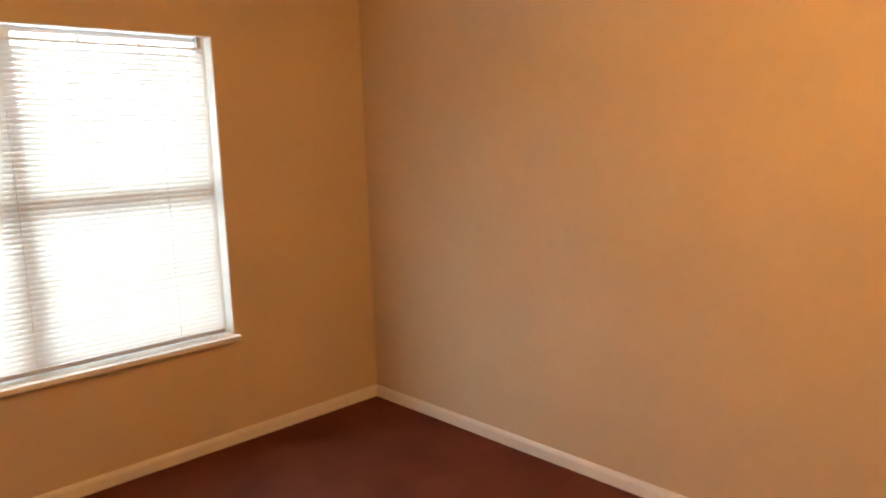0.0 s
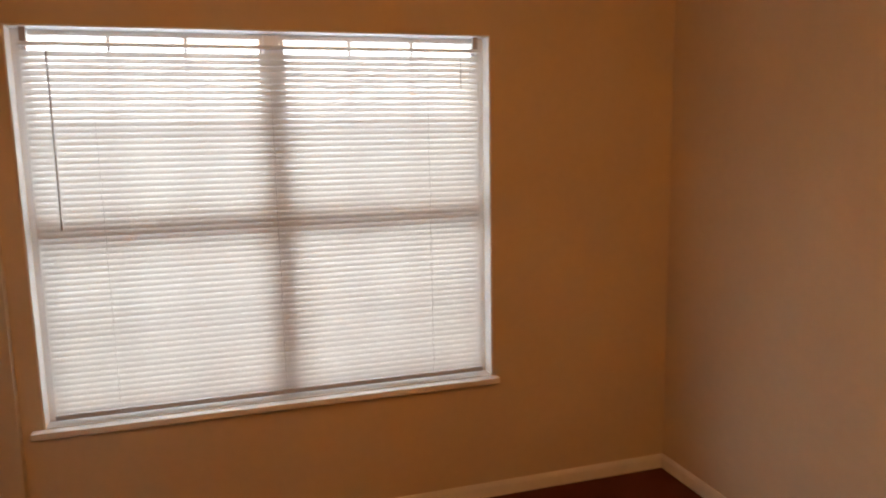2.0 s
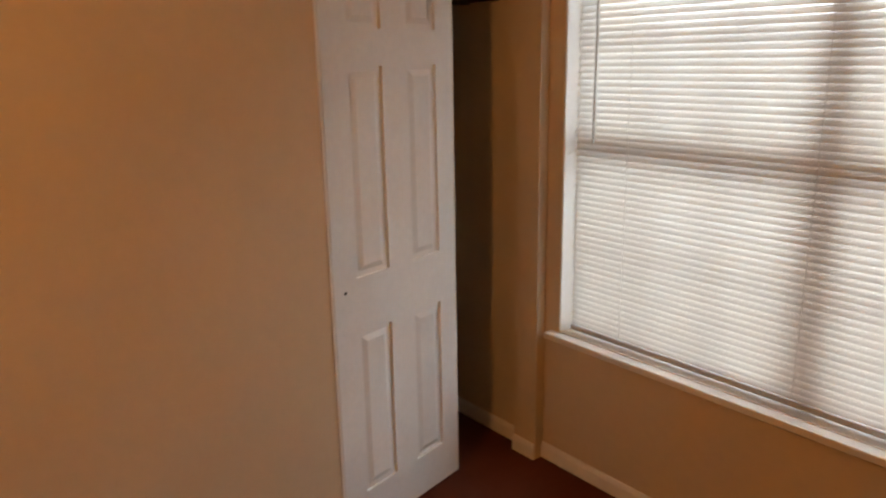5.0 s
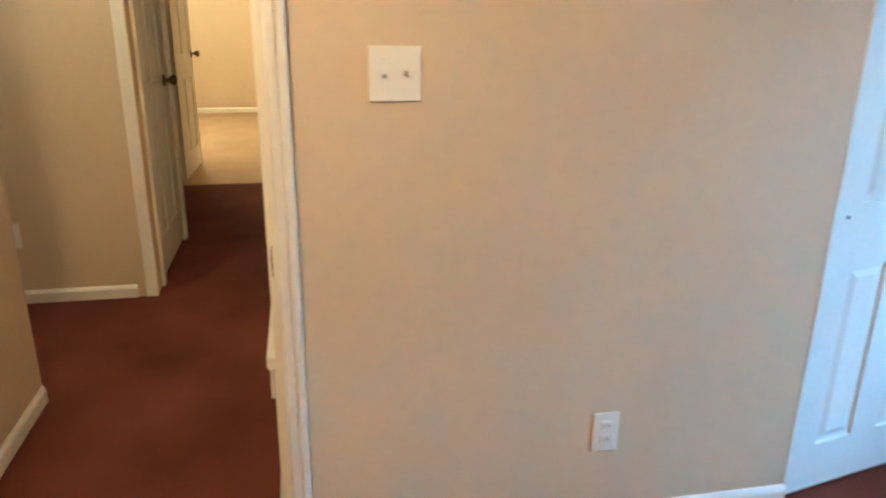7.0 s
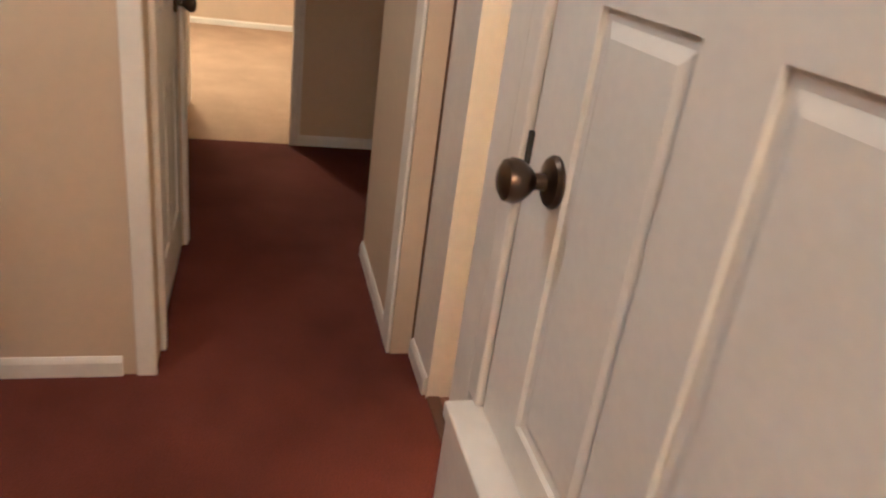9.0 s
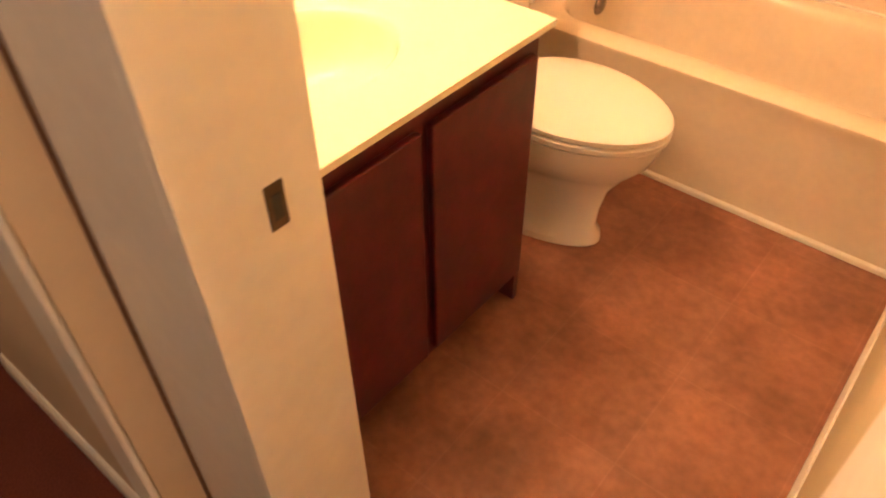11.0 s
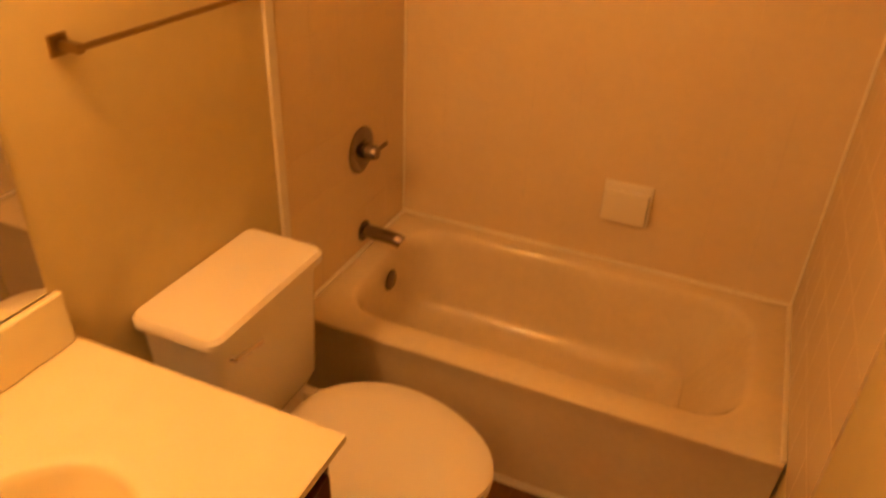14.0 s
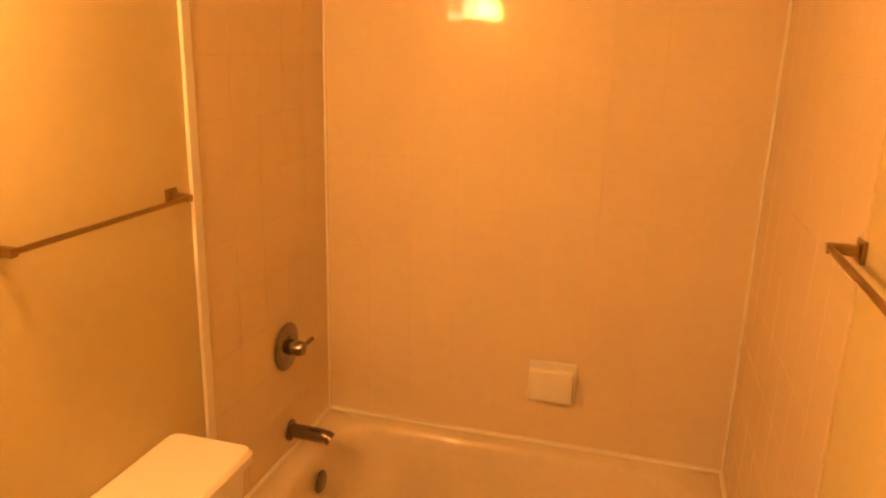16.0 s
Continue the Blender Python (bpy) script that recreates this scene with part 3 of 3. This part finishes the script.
for k in range(N):
    c, s = math.cos(2 * math.pi * k / N), math.sin(2 * math.pi * k / N)
    f = min((cx1 - bx) / c if c > 1e-6 else 9e9, (cx0 - bx) / c if c < -1e-6 else 9e9, (cy1 - by) / s if s > 1e-6 else 9e9, (cy0 - by) / s if s < -1e-6 else 9e9)
    outer.append(bm.verts.new((bx + f * c, by + f * s, 0.80)))
for k in range(N):
    bm.faces.new((outer[k], outer[(k + 1) % N], rings[0][(k + 1) % N], rings[0][k]))
for x, y in ((cx0, cy0), (cx0, cy1), (cx1, cy0), (cx1, cy1)):
    near = sorted(outer, key=lambda v: (v.co.x - x) ** 2 + (v.co.y - y) ** 2)[:2]
    if min((v.co.x - x) ** 2 + (v.co.y - y) ** 2 for v in near) > 1e-9:
        bm.faces.new((near[0], near[1], bm.verts.new((x, y, 0.80))))
block(bm, cx1 - 0.012, cx1, cy0, cy1, 0.785, 0.7985)
block(bm, cx0, cx1 - 0.012, cy1 - 0.012, cy1, 0.785, 0.7985)
part("counter", bm, MARBLE, top, "", True)
part("backsplash", blocks((BW + 0.001, BW + 0.02, VS, -1.256, 0.801, 0.91), bevel=0.004), MARBLE, top)
part("drain", lathe([(0.0225, 0.0), (0.023, 0.004), (0.021, 0.005), (0.018, 0.002), (0.016, 0.002), (0.014, 0.008), (0.003, 0.0085)], 24, "z", (-2.285, by - 0.008, 0.665)), BRONZE, top, "dark metal drain stopper", True)

fa = thing("basin_faucet", "chrome centre-set faucet with clear acrylic knobs", "faucet", (-2.415, by + 0.014, 0.80))
part("base", blocks((-0.026, 0.026, -0.070, 0.070, 0.0005, 0.020), bevel=0.008), CHROME, fa, "", True)
part("spout", tube([(0.0, 0, 0.018), (0.004, 0, 0.045), (0.03, 0, 0.062), (0.075, 0, 0.058), (0.105, 0, 0.042)], 0.0125, 14), CHROME, fa, "", True)
for dy in (-0.046, 0.046):
    k = part("handle", lathe([(0.010, 0.018), (0.012, 0.028), (0.024, 0.034), (0.026, 0.05), (0.022, 0.06), (0.006, 0.064)], 10, "z", (0, dy, 0)), ACRYLIC, fa, "clear faceted acrylic knob")
    part("cap", lathe([(0.009, 0.0640), (0.008, 0.067), (0.002, 0.068)], 14, "z", (0, dy, 0)), CHROME, k)

mir = thing("wall_mirror", "frameless wall mirror above the vanity backsplash", "mirror")
part("glass", blocks((BW + 0.001, BW + 0.006, VS, -1.275, 0.914, 1.66), bevel=0.0015), MIRROR, mir)
for y in (-1.420, -1.850):
    part("clip", blocks((BW + 0.001, BW + 0.010, y - 0.009, y + 0.009, 0.9105, 0.922), bevel=0.001), CHROME, mir)

vl = thing("vanity_light_bar", "bar light with round lit bulbs above the mirror", "light fixture", (BW, -1.590, 1.84))
part("back_plate", blocks((0.001, 0.028, -0.37, 0.37, -0.055, 0.055), bevel=0.004), CHROME, vl)
for k in range(3):
    y = -0.21 + 0.21 * k
    s = part("socket", lathe([(0.022, 0.028), (0.022, 0.06), (0.016, 0.068)], 16, "x", (0, y, 0)), CHROME, vl)
    prof = [(0.045 * math.sin(a), 0.105 - 0.045 * math.cos(a)) for a in [math.pi * (0.08 + 0.92 * j / 11) for j in range(12)]]
    b = part("bulb", lathe([(max(r, 0.0008), h) for r, h in prof], 20, "x", (0, y, 0)), BULB, s, "round lit globe bulb", True)
    b.visible_shadow = False

# bathtub
tub = thing("bathtub", "white enamel alcove bathtub with a plain apron", "bathtub")
bm = bmesh.new()
tx0, tx1, ty0, ty1, rz = BW + 0.009, BE - 0.009, TE + 0.002, BN - 0.009, 0.40


def rrect(x0, x1, y0, y1, r, z, n=7):
    pts = []
    for cx, cy, a0 in ((x1 - r, y1 - r, 0), (x0 + r, y1 - r, 90), (x0 + r, y0 + r, 180), (x1 - r, y0 + r, 270)):
        for k in range(n):
            a = radians(a0 + 90 * k / (n - 1))
            pts.append((cx + r * math.cos(a), cy + r * math.sin(a), z))
    return pts


def loft(bm, loops, cap=True):
    rs = [[bm.verts.new(p) for p in l] for l in loops]
    for a, b in zip(rs, rs[1:]):
        m = len(a)
        for k in range(m):
            bm.faces.new((a[k], a[(k + 1) % m], b[(k + 1) % m], b[k]))
    if cap:
        bm.faces.new(rs[-1])
    return rs


loft(bm, [rrect(tx0, tx1, ty0 + 0.03, ty1, 0.004, 0.005), rrect(tx0, tx1, ty0 + 0.018, ty1, 0.004, 0.30), rrect(tx0, tx1, ty0 + 0.006, ty1, 0.004, 0.372), rrect(tx0, tx1, ty0, ty1, 0.006, 0.385), rrect(tx0, tx1, ty0, ty1, 0.008, 0.395), rrect(tx0 + 0.006, tx1 - 0.006, ty0 + 0.006, ty1 - 0.004, 0.01, rz),
          rrect(tx0 + 0.075, tx1 - 0.085, ty0 + 0.085, ty1 - 0.055, 0.13, rz), rrect(tx0 + 0.083, tx1 - 0.094, ty0 + 0.092, ty1 - 0.062, 0.13, rz - 0.004), rrect(tx0 + 0.092, tx1 - 0.106, ty0 + 0.100, ty1 - 0.070, 0.13, rz - 0.018), rrect(tx0 + 0.098, tx1 - 0.125, ty0 + 0.106, ty1 - 0.077, 0.13, rz - 0.05)]
     + [rrect(tx0 + 0.125 + 0.10 * (1 - math.cos(a)), tx1 - 0.24 - 0.12 * (1 - math.cos(a)), ty0 + 0.128 + 0.09 * (1 - math.cos(a)), ty1 - 0.098 - 0.09 * (1 - math.cos(a)), 0.13 - 0.04 * math.sin(a), 0.185 - 0.10 * math.sin(a)) for a in (radians(12 * k) for k in range(8))]
     + [rrect(tx0 + 0.36, tx1 - 0.50, ty0 + 0.30, ty1 - 0.27, 0.05, 0.0835)])
part("shell", bm, TUBMAT, tub, "", True)
# overflow plate shares the chrome with dark reflections in its colour
part("overflow_plate", lathe([(0.036, 0.0), (0.036, 0.004), (0.028, 0.010), (0.003, 0.012)], 24, "x", (tx0 + 0.110, -0.190, 0.322)), CHROME_REFLECT, tub, "round chrome overflow plate, dark reflections in its colour", True)
part("tub_drain", lathe([(0.030, 0), (0.030, 0.003), (0.012, 0.005)], 20, "z", (tx0 + 0.27, -0.220, 0.0852)), CHROME, tub, "chrome tub drain", True)
setting("trim_tub_strip", blocks((BW + 0.002, BE - 0.014, ty0 + 0.008, ty0 + 0.027, 0.003, 0.020), bevel=0.004), TRIM, "pale caulked strip along the bathtub base", "trim")

tv = thing("shower_valve", "round chrome shower valve with a lever on the tiled wall", "valve", (BW + 0.009, -0.172, 0.756))
part("escutcheon", lathe([(0.074, 0.0), (0.074, 0.003), (0.062, 0.009), (0.030, 0.013)], 32, "x"), CHROME_REFLECT, tv, "", True)
part("handle", lathe([(0.024, 0.012), (0.024, 0.045), (0.019, 0.058), (0.004, 0.060)], 20, "x"), CHROME_REFLECT, tv, "", True)
part("lever", tube([(0.046, 0.0, 0.0), (0.052, 0.03, 0.006), (0.056, 0.062, 0.010)], 0.007, 10), CHROME_REFLECT, tv, "", True)
sp = thing("tub_spout", "chrome tub spout on the tiled wall", "spout", (BW + 0.009, -0.166, 0.470))
part("body", tube([(0.0, 0, 0), (0.05, 0, 0.0), (0.105, 0, -0.002), (0.128, 0, -0.005), (0.138, 0, -0.010)], 0.0225, 18), CHROME_REFLECT, sp, "", True)
part("flange", lathe([(0.034, 0.0), (0.033, 0.006), (0.025, 0.009)], 20, "x"), CHROME_REFLECT, sp)

sd = thing("soap_dish", "white ceramic soap dish set in the tiled wall", "soap dish", (-1.745, BN - 0.008, 0.622))
part("back", blocks((-0.076, 0.076, -0.008, -0.0005, -0.070, 0.070), bevel=0.003), CHINA, sd)
bm = bmesh.new()
prof = ((-0.008, -0.060), (-0.036, -0.056), (-0.056, 0.052), (-0.054, 0.064), (-0.044, 0.062), (-0.026, -0.020), (-0.008, -0.020))
ends = [[bm.verts.new((x, y, z)) for y, z in prof] for x in (-0.068, 0.068)]
for k in range(len(prof)):
    q = (k + 1) % len(prof)
    bm.faces.new((ends[0][k], ends[0][q], ends[1][q], ends[1][k]))
for e in ends:
    bm.faces.new(e)
bmesh.ops.bevel(bm, geom=list(bm.edges), offset=0.003, segments=2, affect="EDGES", profile=0.5)
block(bm, -0.068, -0.060, -0.046, -0.008, -0.030, 0.030, bevel=0.002)
block(bm, 0.060, 0.068, -0.046, -0.008, -0.030, 0.030, bevel=0.002)
part("tray", bm, CHINA, sd, "", True)

# toilet
TY = -0.928
wc = thing("toilet", "white china toilet with closed lid beside the vanity", "toilet", (BW, TY, 0.0))


def egg(x0, x1, w, z, n=36, sharp=0.12):
    """An egg-shaped outline from the back x0 to the tip x1."""
    c, a = (x0 + x1) / 2, (x1 - x0) / 2
    return [(c + a * math.cos(t), (w * math.sin(t)) * (1 - sharp * math.cos(t)), z) for t in (2 * math.pi * k / n for k in range(n))]


bm = bmesh.new()
loft(bm, [egg(0.10, 0.605, 0.118, 0.004), egg(0.10, 0.603, 0.115, 0.025), egg(0.12, 0.585, 0.076, 0.055), egg(0.13, 0.590, 0.058, 0.12), egg(0.13, 0.605, 0.066, 0.19), egg(0.13, 0.645, 0.125, 0.25), egg(0.14, 0.702, 0.170, 0.315), egg(0.15, 0.722, 0.182, 0.365), egg(0.16, 0.728, 0.183, 0.388), egg(0.17, 0.712, 0.172, 0.392)])
part("bowl", bm, CHINA, wc, "", True)
bm = bmesh.new()
loft(bm, [egg(0.245, 0.727, 0.178, 0.394), egg(0.24, 0.735, 0.184, 0.398), egg(0.24, 0.737, 0.185, 0.412), egg(0.245, 0.729, 0.180, 0.416)])
part("seat", bm, SEAT, wc, "", True)
bm = bmesh.new()
loft(bm, [egg(0.245, 0.727, 0.178, 0.4185), egg(0.24, 0.735, 0.184, 0.422), egg(0.24, 0.736, 0.184, 0.434), egg(0.25, 0.724, 0.175, 0.442), egg(0.30, 0.67, 0.13, 0.445)])
part("lid", bm, SEAT, wc, "", True)
bm = bmesh.new()
loft(bm, [rrect(0.03, 0.185, -0.165, 0.165, 0.03, 0.385), rrect(0.02, 0.200, -0.178, 0.178, 0.03, 0.42), rrect(0.014, 0.208, -0.190, 0.190, 0.028, 0.735)])
part("tank", bm, CHINA, wc, "", True)
bm = bmesh.new()
loft(bm, [rrect(0.008, 0.218, -0.198, 0.198, 0.026, 0.736), rrect(0.004, 0.224, -0.203, 0.203, 0.028, 0.742), rrect(0.004, 0.224, -0.203, 0.203, 0.028, 0.760), rrect(0.012, 0.216, -0.196, 0.196, 0.024, 0.770)])
part("tank_lid", bm, CHINA, wc, "", True)
lev = part("flush_lever", tube([(0.218, -0.155, 0.70), (0.228, -0.155, 0.70), (0.232, -0.12, 0.698), (0.234, -0.075, 0.692)], 0.006, 10), CHROME, wc, "chrome flush lever", True)
for dy in (-0.075, 0.075):
    part("hinge", blocks((0.222, 0.252, dy - 0.014, dy + 0.014, 0.405, 0.434), bevel=0.004), SEAT, wc)
bm = bmesh.new()
loft(bm, [rrect(0.06, 0.24, -0.10, 0.10, 0.03, 0.20), rrect(0.03, 0.22, -0.13, 0.13, 0.03, 0.39)])
part("pedestal", bm, CHINA, wc, "", True)


def towel_bar(place, length, turn):
    b = thing("towel_bar", "thin metal towel bar on small square posts", "towel bar", place, "towel bars", turn)
    for y in (0.0, length):
        p = part("post", blocks((0.0005, 0.008, y - 0.018, y + 0.018, -0.018, 0.018), (0.008, 0.054, y - 0.008, y + 0.008, -0.008, 0.008), bevel=0.002), BRASS, b)
    part("rod", tube([(0.047, 0.0, 0.0), (0.047, length, 0.0)], 0.0055, 12), BRASS, b, "", True)


towel_bar((BW, -1.135, 1.312), 0.470, 0)
towel_bar((BE, -0.815, 1.362), 0.48, 180)

# bedroom ceiling light
cl = thing("ceiling_light", "round frosted flush ceiling light, lit", "light fixture", (1.12, -2.82, 2.44))
part("pan", lathe([(0.16, -0.001), (0.16, -0.02), (0.15, -0.028)], 32, "z"), CHROME, cl)
g = part("glass", lathe([(0.148, -0.028), (0.145, -0.06), (0.115, -0.09), (0.06, -0.105), (0.005, -0.108)], 32, "z"), LAMPGLASS, cl, "frosted glass shade", True)
g.visible_shadow = False

# ---- wall tiles ----
setting("trim_grout", blocks((BW + 0.004, BE - 0.004, BN - 0.0053, BN - 0.0003, 0.402, 0.402 + 10 * 0.1515)), GROUT, "pale grout bed behind the tiles", "grout")
tile_mesh = mesh_of("tile", blocks((-0.0753, 0.0753, -0.0045, 0.0, -0.0753, 0.0753), bevel=0.0009), TILE)
STEP, TZ = 0.1515, 0.402
surround = tagged(new("tile_surround"), "glossy pale square wall tiles round the bathtub", "wall tiles", kind="structure")


def tile(x, y, z, turn, sx=1.0, sz=1.0):
    ob = new("tile", tile_mesh)
    ob.parent = surround
    ob.location, ob.rotation_euler, ob.scale = (x, y, z), (radians(rnd.uniform(-0.12, 0.12)), 0, radians(turn + rnd.uniform(-0.12, 0.12))), (sx, 1, sz)


ROWS = 10
for r in range(ROWS):
    z = TZ + (r + 0.5) * STEP
    for k in range(9):
        w = (BE - BW - 0.016) / 9
        x = BW + 0.008 + (k + 0.5) * w
        tile(x, BN - 0.0015, z, 0, w / STEP)
    for k in range(7):
        w = 0.1360
        y = BN - 0.008 - (k + 0.5) * w
        if k < 5:
            tile(BW + 0.0015, y, z, 90, w / STEP)
        tile(BE - 0.0015, y, z, -90, w / STEP)
for x, n in ((BW + 0.0005, 1),):
    setting("trim_tile_edge", blocks((min(x, x + n * 0.010), max(x, x + n * 0.010), TE - 0.024, TE + 0.010, 0.0 if n > 0 else 0.0, TZ + ROWS * STEP), bevel=0.003), TRIM if n > 0 else TILE, "pale rounded edge strip of the tiled wall", "trim")
for x0, x1, y0, y1 in ((BW + 0.0003, BW + 0.0053, TE + 0.01, BN), (BE - 0.0053, BE - 0.0003, BN - 0.008 - 7 * 0.1360, BN)):
    setting("trim_grout", blocks((x0, x1, y0, y1, TZ, TZ + ROWS * STEP)), GROUT, "pale grout bed behind the tiles", "grout")
for x0, x1, y0, y1 in ((BW + 0.006, BW + 0.020, TE + 0.01, BN - 0.006), (BE - 0.020, BE - 0.006, TE + 0.01, BN - 0.006), (BW + 0.020, BE - 0.020, BN - 0.020, BN - 0.006)):
    setting("trim_caulk", blocks((x0, x1, y0, y1, 0.398, 0.409), bevel=0.003), CAULK, "white caulk bead between bathtub and tiles", "caulk")
for x in (BW + 0.006, BE - 0.014):
    setting("trim_corner_caulk", blocks((x, x + 0.008, BN - 0.014, BN - 0.006, 0.409, TZ + ROWS * STEP), bevel=0.002), CAULK, "white caulk bead in the tiled corner", "caulk")
